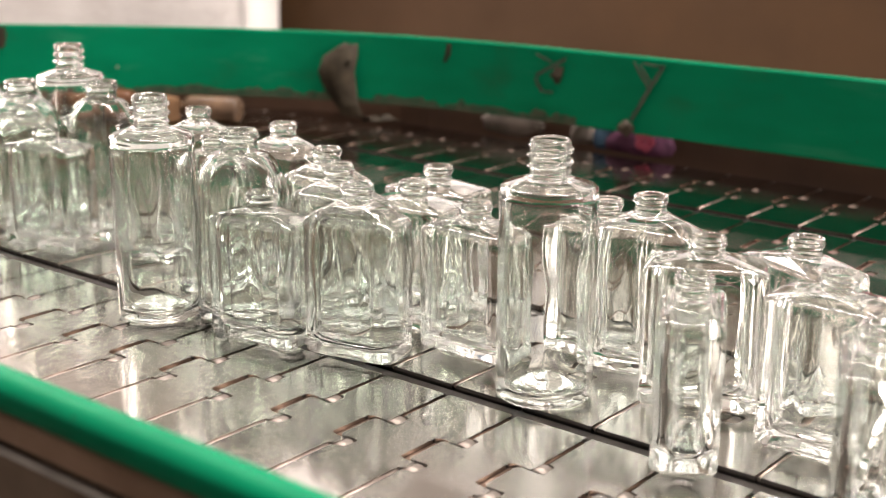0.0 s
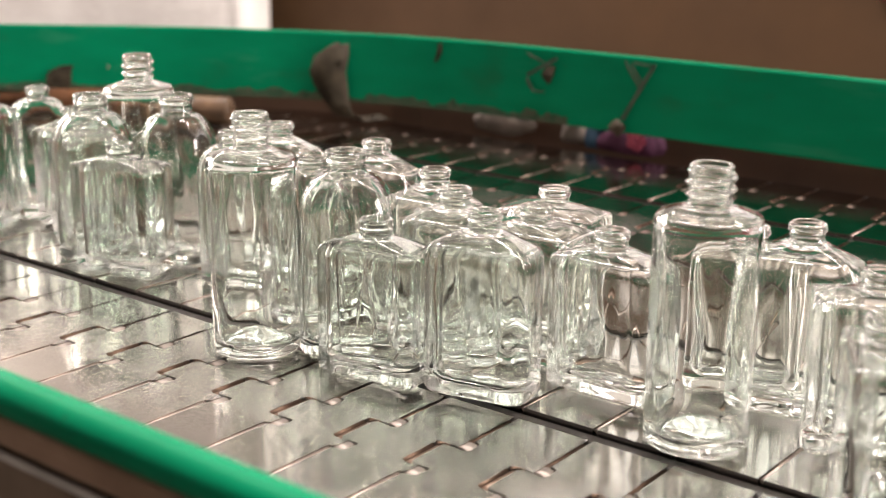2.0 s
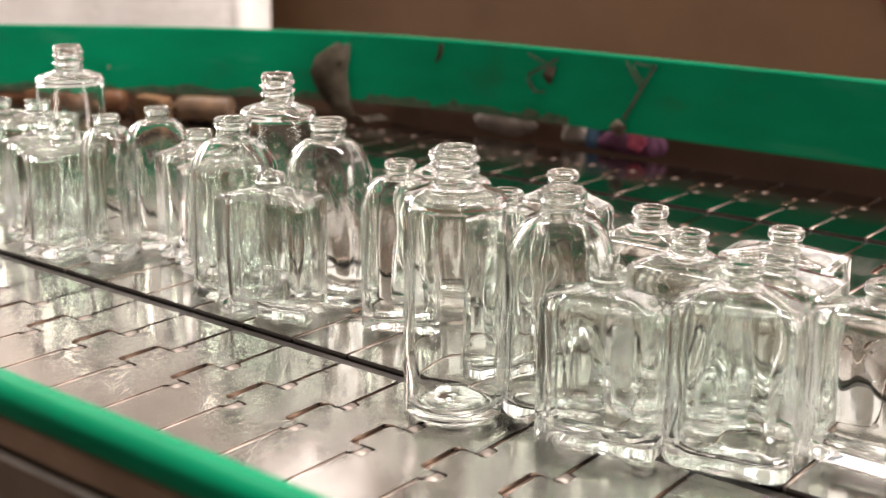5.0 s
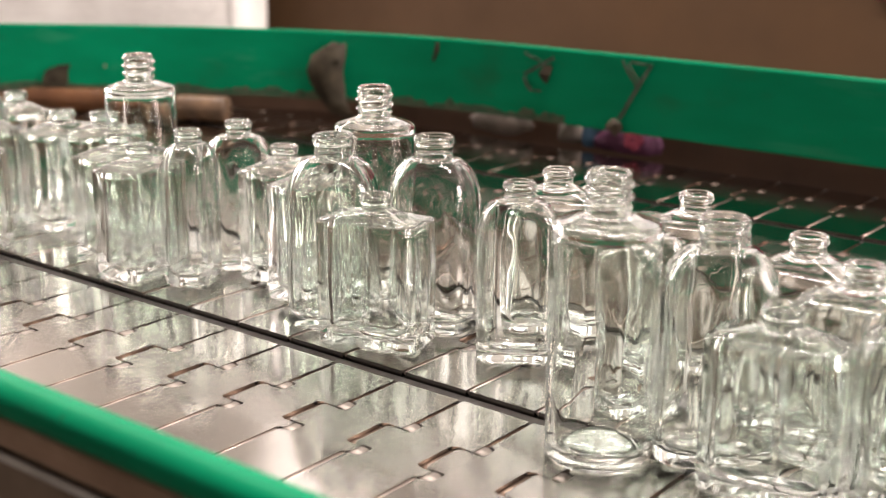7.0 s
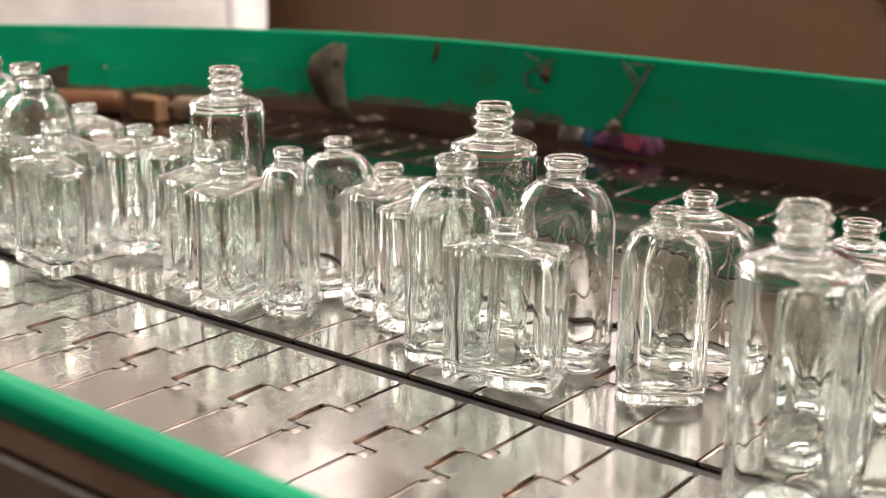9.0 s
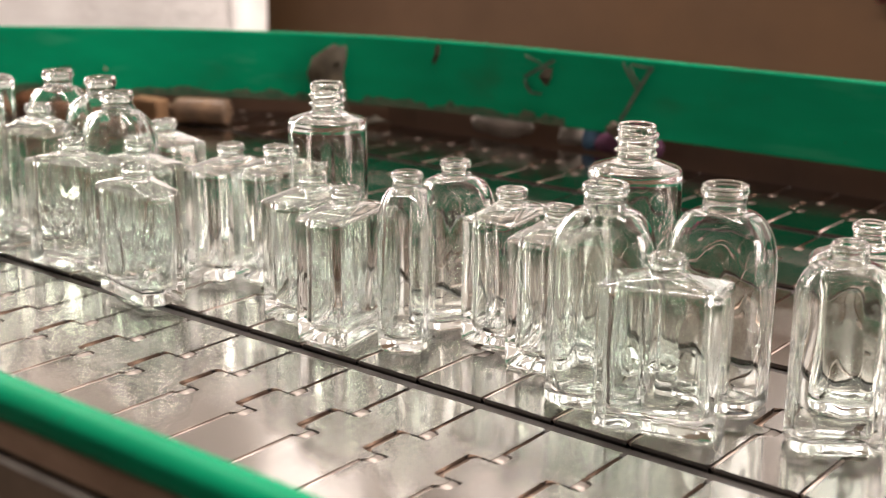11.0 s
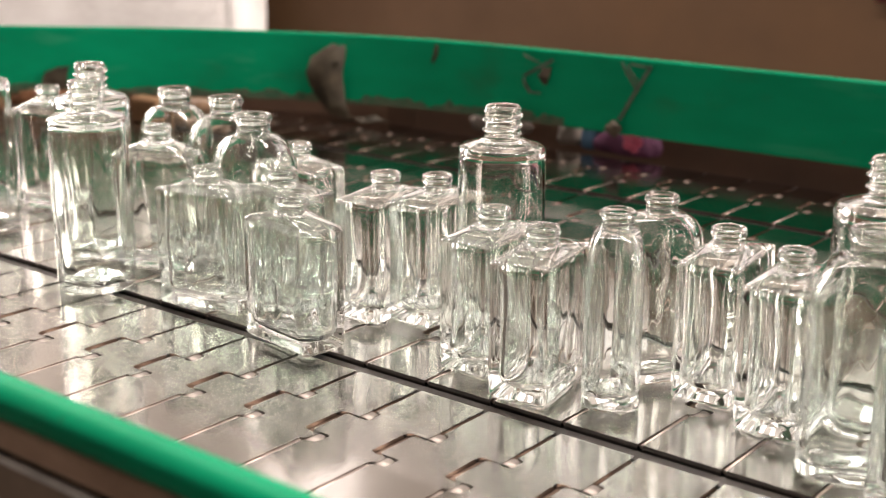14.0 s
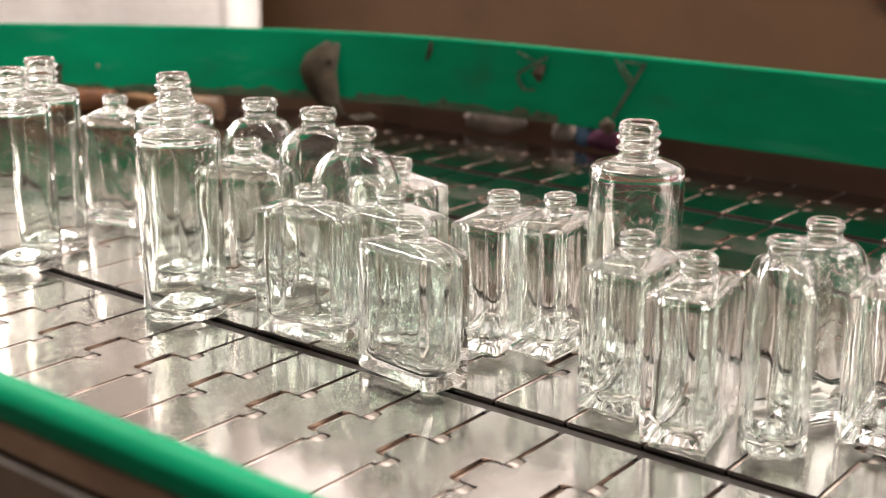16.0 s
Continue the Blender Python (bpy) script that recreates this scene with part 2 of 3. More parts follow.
def link_mesh(mat):
    gap, thick = 0.0024, 0.0032
    edge = [(0.0, 0.0), (0.0, -0.0322), (0.0002, -0.0334), (0.0002, -0.0394), (-0.0010, -0.0402), (-0.0075, -0.0400), (-0.0088, -0.0412),
            (-0.0088, -0.0632), (-0.0076, -0.0645), (-0.0020, -0.0646), (-0.0012, -0.0655), (-0.0016, -0.0705), (-0.0045, -0.0725), (-0.0050, -PLATE)]
    front = [(x + PITCH_LINK - (0.0042 if -0.0640 < y < -0.0405 else gap), y) for x, y in edge]
    back = [(x, y) for x, y in seam()]
    ring = front + back[::-1]
    bm = bmesh.new()
    e = 0.0006
    top = [bm.verts.new((x, y, 0)) for x, y in ring]
    f = bm.faces.new(top)
    bm.normal_update()
    if f.normal.z < 0:
        f.normal_flip()
    bmesh.ops.inset_region(bm, faces=[f], thickness=e, depth=0.0)
    outer = [v for v in bm.verts if v not in set(f.verts)]
    for v in outer:
        v.co.z = -e
    low = bmesh.ops.extrude_edge_only(bm, edges=[ed for ed in bm.edges if ed.is_boundary])
    for g in low["geom"]:
        if isinstance(g, bmesh.types.BMVert):
            g.co.z = -thick
    me = bpy.data.meshes.new("link_plate")
    bmesh.ops.recalc_face_normals(bm, faces=bm.faces[:])
    if f.normal.z < 0:
        bmesh.ops.reverse_faces(bm, faces=bm.faces[:])
    bm.to_mesh(me)
    bm.free()
    me.materials.append(mat)
    return me


def barrels(name, mat, rows, radius, seg=12, wide=1.0):
    """Short round bars across the chain: near and far y, x and height of each."""
    bm = bmesh.new()
    for y0, y1, x, z in rows:
        a = [bm.verts.new((x + wide * radius * math.cos(k * math.tau / seg), y0, z + radius * math.sin(k * math.tau / seg))) for k in range(seg)]
        b = [bm.verts.new((v.co.x, y1, v.co.z)) for v in a]
        for k in range(seg):
            bm.faces.new((a[k], a[(k + 1) % seg], b[(k + 1) % seg], b[k]))
        bm.faces.new(a)
        bm.faces.new(b)
    bmesh.ops.recalc_face_normals(bm, faces=bm.faces[:])
    me = bpy.data.meshes.new(name)
    bm.to_mesh(me)
    bm.free()
    me.materials.append(mat)
    for p in me.polygons:
        p.use_smooth = len(p.vertices) == 4
    return me


chains = []
FIRST, COUNT = -47, 66      # links per lane, from far upstream


def conveyor():
    kinds = []
    for steel, hinge in ((STEEL, KNUCKLE), (DIMMED_STEEL, DIMMED_KNUCKLE)):
        kinds.append((
            ("link_plate", link_mesh(steel)),
            ("hinge_knuckle", barrels("hinge_knuckle", hinge, ((-0.0326, -0.0398, -0.0005, -0.0032),), 0.0030, 16, 1.4)),
            ("hinge_knuckle", barrels("hinge_knuckle", hinge, ((-0.0642, -0.0722, -0.0022, -0.0032),), 0.0030, 16, 1.4)),
            ("hinge_barrel", barrels("hinge_barrel", PIN, ((-0.0418, -0.0628, -0.0105, -0.0046),), 0.0034)),
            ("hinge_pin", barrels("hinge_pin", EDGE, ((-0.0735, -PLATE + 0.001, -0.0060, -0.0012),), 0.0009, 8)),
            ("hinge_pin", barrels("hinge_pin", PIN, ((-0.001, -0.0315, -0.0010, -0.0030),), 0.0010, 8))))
    for lane in range(5):
        root = tagged(new("conveyor_chain"), "stainless steel flat-top conveyor chain, worn and shiny, running" if lane < 2 else "stainless steel flat-top conveyor chain, coloured darker for its dim reflections, empty, running", "conveyor chain", "conveyor chains side by side")
        chains.append((root, lane))
        for i in range(COUNT):
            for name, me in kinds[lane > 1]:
                ob = new(name, me)
                ob.parent = root
                ob.location = ((FIRST + i) * PITCH_LINK, 0, 0)
    for lane in range(4):
        y = lane * LANE + (LANE - PLATE) / 2
        bm = box_bm(-1.8, 1.4, y - 0.0042, y + 0.0042, -0.02, -0.0022, 0.0006)
        tagged(part("wear_strip", bm, STRIP), "black plastic wear strip between the conveyor chains", "wear strip", "wear strips")
    bed = tagged(new("conveyor_bed"), "dark oily steel bed under the conveyor chains", "conveyor bed")
    part("bed_plate", box_bm(-1.85, 1.45, -0.2198, 4.0 * LANE + 0.05, -0.06, -0.012, 0.002), BED, bed)
    for x in (-1.7, 0.0, 1.35):
        for y in (-0.10, 0.47):
            part("leg", box_bm(x - 0.025, x + 0.025, y - 0.025, y + 0.025, -0.9, -0.06, 0.003), BED, bed)


conveyor()


# ---- guide rails ----
def back_rail():
    root = tagged(new("back_guide_rail"), "tall green plastic guide rail, bent and scuffed", "guide rail")
    path = [(1.5, 0.512), (0.5, 0.512), (0.2, 0.512), (0.05, 0.511), (-0.05, 0.509), (-0.12, 0.504), (-0.19, 0.491), (-0.27, 0.464), (-0.33, 0.436), (-0.40, 0.399), (-0.53, 0.310), (-0.7, 0.19), (-0.9, 0.05)]
    fine = []
    ends = [path[0]] + path + [path[-1]]
    for p0, p1, p2, p3 in zip(ends, ends[1:], ends[2:], ends[3:]):
        for k in range(6):
            t = k / 6
            fine.append(tuple(0.5 * (2 * b + (c - a) * t + (2 * a - 5 * b + 4 * c - d) * t * t + (3 * b - a - 3 * c + d) * t ** 3) for a, b, c, d in zip(p0, p1, p2, p3)))
    fine.append(path[-1])
    h = 0.0024
    prof = [(-h, 0.0215), (-h + 0.0012, 0.020), (h - 0.0012, 0.020), (h, 0.0215), (h, 0.083), (h - 0.0009, 0.085), (-h + 0.0009, 0.085), (-h, 0.083)]
    bm = bmesh.new()
    sweep(bm, fine, prof)
    part("rail_strip", bm, GREEN, root)
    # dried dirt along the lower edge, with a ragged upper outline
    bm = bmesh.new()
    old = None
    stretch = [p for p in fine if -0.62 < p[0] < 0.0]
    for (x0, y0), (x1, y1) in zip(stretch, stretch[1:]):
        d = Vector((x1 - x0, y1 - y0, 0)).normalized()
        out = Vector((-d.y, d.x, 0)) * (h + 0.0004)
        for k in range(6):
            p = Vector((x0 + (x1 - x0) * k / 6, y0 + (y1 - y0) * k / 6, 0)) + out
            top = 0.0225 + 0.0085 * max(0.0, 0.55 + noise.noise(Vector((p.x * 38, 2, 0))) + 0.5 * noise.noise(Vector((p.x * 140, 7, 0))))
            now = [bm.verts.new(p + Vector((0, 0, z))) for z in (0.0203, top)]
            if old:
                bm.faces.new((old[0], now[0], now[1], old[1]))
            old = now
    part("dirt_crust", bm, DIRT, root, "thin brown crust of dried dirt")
    bm = bmesh.new()
    sweep(bm, [(x + 0.0, y + 0.012) for x, y in fine], [(-0.003, 0.035), (0.003, 0.035), (0.003, 0.07), (-0.003, 0.07)])
    part("backing_bar", bm, RUST, root, "brown steel backing bar")
    bm = bmesh.new()
    sweep(bm, [(x - 0.02 * (x < -0.2), y + 0.045) for x, y in fine], [(-0.004, -0.05), (0.004, -0.05), (0.004, 0.048), (-0.004, 0.048)])
    tagged(part("steel_plate", bm, RUST_DARK), "dark brown steel side plate behind the rail", "conveyor frame")


def near_rail():
    root = tagged(new("near_guide_rail"), "round-edged green plastic guide rail on a brown steel holder", "guide rail")
    seg = 28
    prof = [(0.0066 * math.cos(k * math.tau / seg), 0.0765 + 0.0064 * math.sin(k * math.tau / seg)) for k in range(seg)]
    bm = bmesh.new()
    sweep(bm, [(-0.9 + 0.1 * i, -0.229) for i in range(20)], prof)
    part("rail_strip", bm, GREEN, root, smooth=True)
    part("rail_holder", box_bm(-0.9, 1.0, -0.2330, -0.2240, 0.0605, 0.0706, 0.0022), RUST_LIGHT, root, "brown steel holder under the strip")
    # the gap's shade is put into the colour of this near-black box
    part("slot_shade", box_bm(-0.9, 1.0, -0.2290, -0.2235, 0.0570, 0.0610, 0.0005), STRIP, root, "near-black box standing for the shaded recess under the holder")
    beam = tagged(new("steel_beam"), "rusty brown steel side frame of the conveyor with a bare edge", "conveyor frame")
    part("side_plate", box_bm(-1.2, 1.4, -0.2320, -0.2200, -0.11, 0.0576, 0.001), SOOT, beam)
    part("bare_edge", tube_bm([(-1.2 + 0.2 * k, -0.2318, 0.0572) for k in range(14)], 0.0013, 12), ROD, beam, "bare bright steel edge", smooth=True)


back_rail()
near_rail()


# ---- bottles ----
def ring_angles(hw, hd, r, flats=10, arc=11):
    """Directions round a body: close together at its corners, wide apart along its flats."""
    if r > 0.98 * hw:
        return [k * math.tau / 96 for k in range(96)]
    a0 = math.atan2(hd - r, hw) - 0.05
    a1 = math.atan2(hd, hw - r) + 0.05
    first = [a0 + (a1 - a0) * k / arc for k in range(arc + 1)]
    first = [0.0] + [a0 * k / flats for k in range(1, flats)] + first + [a1 + (math.pi / 2 - a1) * k / flats for k in range(1, flats)]
    out = []
    for q in range(4):
        out += [q * math.pi / 2 + (a if q % 2 == 0 else math.pi / 2 - a) for a in (first if q % 2 == 0 else [math.pi / 2] + first[:0:-1])]
    return out


def ring_points(hw, hd, r, angles):
    """Points in those directions on a rectangle 2hw by 2hd with corners of radius r."""
    r = min(r, hw, hd)
    out = []
    for a in angles:
        c, d = abs(math.cos(a)), abs(math.sin(a))
        if hw * d <= (hd - r) * c:
            t = hw / c
        elif hd * c <= (hw - r) * d:
            t = hd / d
        else:
            m = c * (hw - r) + d * (hd - r)
            t = m + math.sqrt(max(0.0, m * m - (hw - r) ** 2 - (hd - r) ** 2 + r * r))
        out.append((t * math.cos(a), t * math.sin(a)))
    return out


def blend(a, b, n, ease=None):
    """Sections between two; ease 'arch' rounds the shoulder like a quarter circle."""
    out = []
    for k in range(1, n + 1):
        t = k / n
        u, v = (math.sin(t * math.pi / 2), 1 - math.cos(t * math.pi / 2)) if ease == "arch" else (t, t)
        out.append((a[0] + (b[0] - a[0]) * u, *(p + (q - p) * v for p, q in zip(a[1:], b[1:]))))
    return out


def bottle_meshes(kind):
    """The body and the neck of one kind of bottle: two open shells that meet in a ring outside and in the bore."""
    s = BOTTLES[kind]
    hw, hd, r, body, neck_z, top = s["hw"], s["hd"], s["r"], s["body"], s["neck_z"], s["top"]
    nr, lr, bore = s["neck"], s["lip"], s["bore"]
    wall, base, push = s["wall"], s["base"], s["push"]
    e = 0.0012
    rnd = lambda z, q: (z, q, q, q)
    # outside: the hollow under the base, the heel, the wall, the shoulder
    outer = [(push * (1 - q * q), hw * q * 0.86, hd * q * 0.86, r * q * 0.86) for q in (0.05, 0.3, 0.55, 0.78, 0.93)]
    outer += [(0.0002, hw - 3.2 * e, hd - 3.2 * e, max(r - 2.6 * e, 0.001)), (0.0, hw - 2.4 * e, hd - 2.4 * e, max(r - 2.0 * e, 0.001)), (0.0003, hw - 1.2 * e, hd - 1.2 * e, r - e * 0.5), (0.9 * e, hw - 0.4 * e, hd - 0.4 * e, r), (2.0 * e, hw, hd, r)]
    if s["shoulder"] == "arch":
        outer += blend(outer[-1], (body - 2 * e, hw, hd, r), 22)
        outer += blend(outer[-1], rnd(neck_z, nr + 0.0016), 14, "arch")
    else:
        er = s["edge"]
        outer += blend(outer[-1], (body - er, hw, hd, r), 22)
        for k in range(1, 9):
            a = radians(70 * k / 8)
            outer.append((body - er + er * math.sin(a), hw - er * (1 - math.cos(a)), hd - er * (1 - math.cos(a)), max(r - 0.5 * er * (1 - math.cos(a)), 0.001)))
        outer += blend(outer[-1], rnd(neck_z, nr + 0.0014), 7)
    # neck: a fillet, then a thread or a lip of two bands
    neck = [outer[-1], rnd(neck_z + 0.0004, nr + 0.0006), rnd(neck_z + 0.0010, nr + 0.0001)]
    thread = None
    if s["thread"]:
        z0, z1 = neck_z + 0.0018, top - 0.0020
        neck += [rnd(z0 + (z1 - z0) * k / 40, nr) for k in range(41)]
        thread = (z0, z1)
        neck += [rnd(top - 0.0014, nr + 0.0001), rnd(top - 0.0005, nr - 0.0002), rnd(top, nr - 0.0009)]
    else:
        lz = top - s["lip_h"]
        mid = lz + 0.55 * s["lip_h"]
        neck += [rnd(lz - 0.0010, nr), rnd(lz - 0.0004, nr + 0.0002), rnd(lz, lr - 0.0007), rnd(lz + 0.0005, lr - 0.0001), rnd(mid - 0.0006, lr), rnd(mid, lr - 0.0005), rnd(mid + 0.0004, lr - 0.0004), rnd(top - 0.0012, lr - 0.0003), rnd(top - 0.0004, lr - 0.0006), rnd(top, lr - 0.0014)]
    neck += [rnd(top, bore + 0.0007), rnd(top - 0.0003, bore + 0.0002), rnd(top - 0.0010, bore), rnd(neck_z + 0.001, bore), rnd(neck_z - 0.0004, bore + 0.0001)]
    # inside: the shoulder, the wall and a floor that rises to the middle
    iw, idp, ir = hw - wall, hd - wall, s["inner_r"]
    side = (body - (0.6 * wall if s["shoulder"] == "arch" else s["edge"] + 0.0035), iw, idp, ir)
    arc = blend(side, rnd(neck_z - 0.0012, bore + 0.0004), 12, "arch")
    inner = [neck[-1]] + arc[::-1] + [side]
    round_z = s["heel"]
    inner += blend(side, (base + round_z, iw, idp, ir), 22)
    for k in range(1, 8):
        a = radians(82 * k / 7)
        q = round_z * (1 - math.cos(a)) * 0.9
        inner.append((base + round_z * (1 - math.sin(a)), iw - q, idp - q, max(ir - 0.4 * q, 0.001)))
    z, a0, b0, c0 = inner[-1]
    inner += [(z + s["dome"] * (1 - q * q), a0 * q, b0 * q, c0 * q) for q in (0.85, 0.65, 0.45, 0.25, 0.06)]

    angles = ring_angles(hw, hd, r)
    out = []
    for name, groups in (("body", ((outer, s["wave"] * 0.3), (inner, s["wave"]))), ("neck", ((neck, 0.0),))):
        bm = bmesh.new()
        for g, (sections, amount) in enumerate(groups):
            loops = []
            for z, a, b, c in sections:
                ring = []
                for ang, (x, y) in zip(angles, ring_points(a, b, max(c, 0.0005), angles)):
                    co = Vector((x, y, z))
                    if amount and base + 0.001 < z < body + 0.004:
                        fade = min(1.0, (z - base - 0.001) / 0.006, (body + 0.004 - z) / 0.008)
                        q = noise.noise(Vector((x * 82 + s["seed"], y * 82, z * 34))) + 0.45 * noise.noise(Vector((x * 150, y * 150 + s["seed"], z * 40)))
                        co.x *= 1 + fade * amount * q / max(a, 0.006)
                        co.y *= 1 + fade * amount * q / max(b, 0.006)
                    if name == "neck" and thread and thread[0] <= z <= thread[1]:
                        run = (z - thread[0]) / (thread[1] - thread[0])
                        ends = min(1.0, run * 9, (1 - run) * 9)
                        w = max(0.0, math.cos((run * 2.7 - ang / math.tau) * math.tau) - 0.15) / 0.85
                        co.x *= 1 + 0.0015 * ends * w ** 0.7 / nr
                        co.y *= 1 + 0.0015 * ends * w ** 0.7 / nr
                    ring.append(bm.verts.new(co))
                loops.append(ring)
            n = len(angles)
            for r0, r1 in zip(loops, loops[1:]):
                for k in range(n):
                    bm.faces.new((r0[k], r0[(k + 1) % n], r1[(k + 1) % n], r1[k]))
            if name == "body":
                bm.faces.new(loops[0][::-1] if g == 0 else loops[-1])
        bm.normal_update()
        me = bpy.data.meshes.new(name)
        bm.to_mesh(me)
        bm.free()
        me.materials.append(GLASS)
        for p in me.polygons:
            p.use_smooth = True
        out.append((name, me))
    return out


# half width, half depth, corner radius, height of the body, of the neck's root and of the lip
BOTTLES = {
    "T": dict(hw=0.022, hd=0.022, r=0.022, body=0.0983, neck_z=0.1012, top=0.118, neck=0.0089, lip=0.0092, lip_h=0.003, bore=0.0072, wall=0.0026, base=0.0042, inner_r=0.0197, edge=0.0034, shoulder="flat", thread=True, push=0.0030, heel=0.0045, dome=0.0060, wave=0.0006, seed=1.0,
              label="tall round clear glass bottle with a threaded neck, empty"),
    "R": dict(hw=0.0235, hd=0.0165, r=0.0115, body=0.066, neck_z=0.0885, top=0.1002, neck=0.0094, lip=0.0106, lip_h=0.0045, bore=0.0077, wall=0.0028, base=0.0045, inner_r=0.0095, shoulder="arch", thread=False, push=0.0016, heel=0.0050, dome=0.0022, wave=0.0009, seed=4.0,
              label="clear glass bottle with arched shoulders and a wide lip, empty"),
    "N": dict(hw=0.0195, hd=0.0128, r=0.0075, body=0.0655, neck_z=0.0795, top=0.088, neck=0.0073, lip=0.0082, lip_h=0.0035, bore=0.0056, wall=0.0029, base=0.005, inner_r=0.0065, shoulder="arch", thread=False, push=0.0014, heel=0.0050, dome=0.0018, wave=0.001, seed=7.0,
              label="slender clear glass bottle with rounded shoulders, empty"),
    "K": dict(hw=0.0255, hd=0.0145, r=0.008, body=0.0705, neck_z=0.0765, top=0.085, neck=0.0074, lip=0.0084, lip_h=0.0038, bore=0.0058, wall=0.0032, base=0.005, inner_r=0.008, edge=0.006, shoulder="flat", thread=False, push=0.0014, heel=0.0065, dome=0.0020, wave=0.0011, seed=10.0,
              label="flat clear glass bottle with rounded corners and shoulders, empty"),
    "S": dict(hw=0.0268, hd=0.0145, r=0.0034, body=0.0648, neck_z=0.0685, top=0.0765, neck=0.0073, lip=0.0083, lip_h=0.0042, bore=0.0057, wall=0.0034, base=0.0058, inner_r=0.0075, edge=0.0022, shoulder="flat", thread=False, push=0.0012, heel=0.0060, dome=0.0014, wave=0.001, seed=13.0,
              label="square-shouldered clear glass perfume bottle with thick walls, empty"),
    "F": dict(hw=0.0268, hd=0.0135, r=0.0055, body=0.0635, neck_z=0.0675, top=0.0758, neck=0.0073, lip=0.0083, lip_h=0.004, bore=0.0057, wall=0.0034, base=0.0055, inner_r=0.007, edge=0.0042, shoulder="flat", thread=False, push=0.0012, heel=0.0065, dome=0.0016, wave=0.0012, seed=16.0,
              label="low flat clear glass bottle with rounded edges, empty"),
}

# kind, place on the belt at the start (x along the belt, y across), turn in degrees
STANDING = [
    ("F", 0.4530, 0.0040, 112), ("S", 0.4179, 0.0527, 0), ("F", 0.3733, 0.0150, 117), ("S", 0.3851, 0.0936, -25), ("S", 0.3516, 0.0677, 25),
    ("K", 0.3108, 0.0875, 10), ("T", 0.2939, 0.0281, 0), ("S", 0.2809, 0.0977, 20), ("F", 0.2348, 0.0533, 0), ("K", 0.1921, 0.0153, 12),
    ("S", 0.1842, 0.0669, 5), ("S", 0.1709, 0.1027, 5), ("K", 0.1553, 0.0412, 5), ("F", 0.1411, 0.0010, 9), ("K", 0.1212, 0.0683, 0),
    ("R", 0.1070, 0.0181, 35), ("T", 0.0712, -0.0096, 0), ("K", 0.0500, 0.1050, 10), ("N", 0.0600, 0.0430, 60), ("N", -0.0193, 0.0606, 35),
    ("K", -0.0285, 0.1076, 20), ("R", -0.0816, 0.0739, 5), ("S", -0.0862, 0.0339, 16), ("R", -0.1226, 0.0426, 25), ("T", -0.1352, 0.0892, 0),
    ("S", -0.1674, 0.0757, 95), ("S", -0.2065, 0.0912, 97), ("N", -0.2381, 0.0469, 120), ("N", -0.2374, 0.0846, 60), ("S", -0.2722, 0.0395, 101),
    ("S", -0.3092, 0.0537, 94), ("T", -0.3312, 0.0892, 0), ("S", -0.3748, 0.0922, 92), ("F", -0.4022, 0.0116, -8), ("S", -0.3991, 0.0786, 94),
    ("S", -0.4476, 0.0500, -3), ("S", -0.4815, 0.0280, 12), ("R", -0.4820, 0.0629, 12), ("S", -0.4890, 0.1045, -8), ("R", -0.5379, 0.0937, 30),
    ("T", -0.5559, 0.0071, 0), ("K", -0.5600, 0.0600, 20), ("R", -0.5861, 0.0955, 0), ("T", -0.6097, 0.0512, 0), ("T", -0.6967, 0.0043, 0),
    ("T", -0.7199, 0.0417, 0), ("K", -0.7359, 0.1082, 10),
]

standing = []


def bottles():
    meshes = {k: bottle_meshes(k) for k in BOTTLES}
    for kind, x, y, turn in STANDING:
        root = tagged(new("glass_bottle"), BOTTLES[kind]["label"], "bottle", "bottles riding on the conveyor")
        root.matrix_world = pose(x, y, 0.0003, 0, 0, turn)
        for name, me in meshes[kind]:
            ob = new(name, me)
            ob.parent = root
            if name == "neck":
                ob["label"] = "threaded glass neck" if kind == "T" else "short glass neck with a rolled lip"
        standing.append((root, x, y, turn))


bottles()


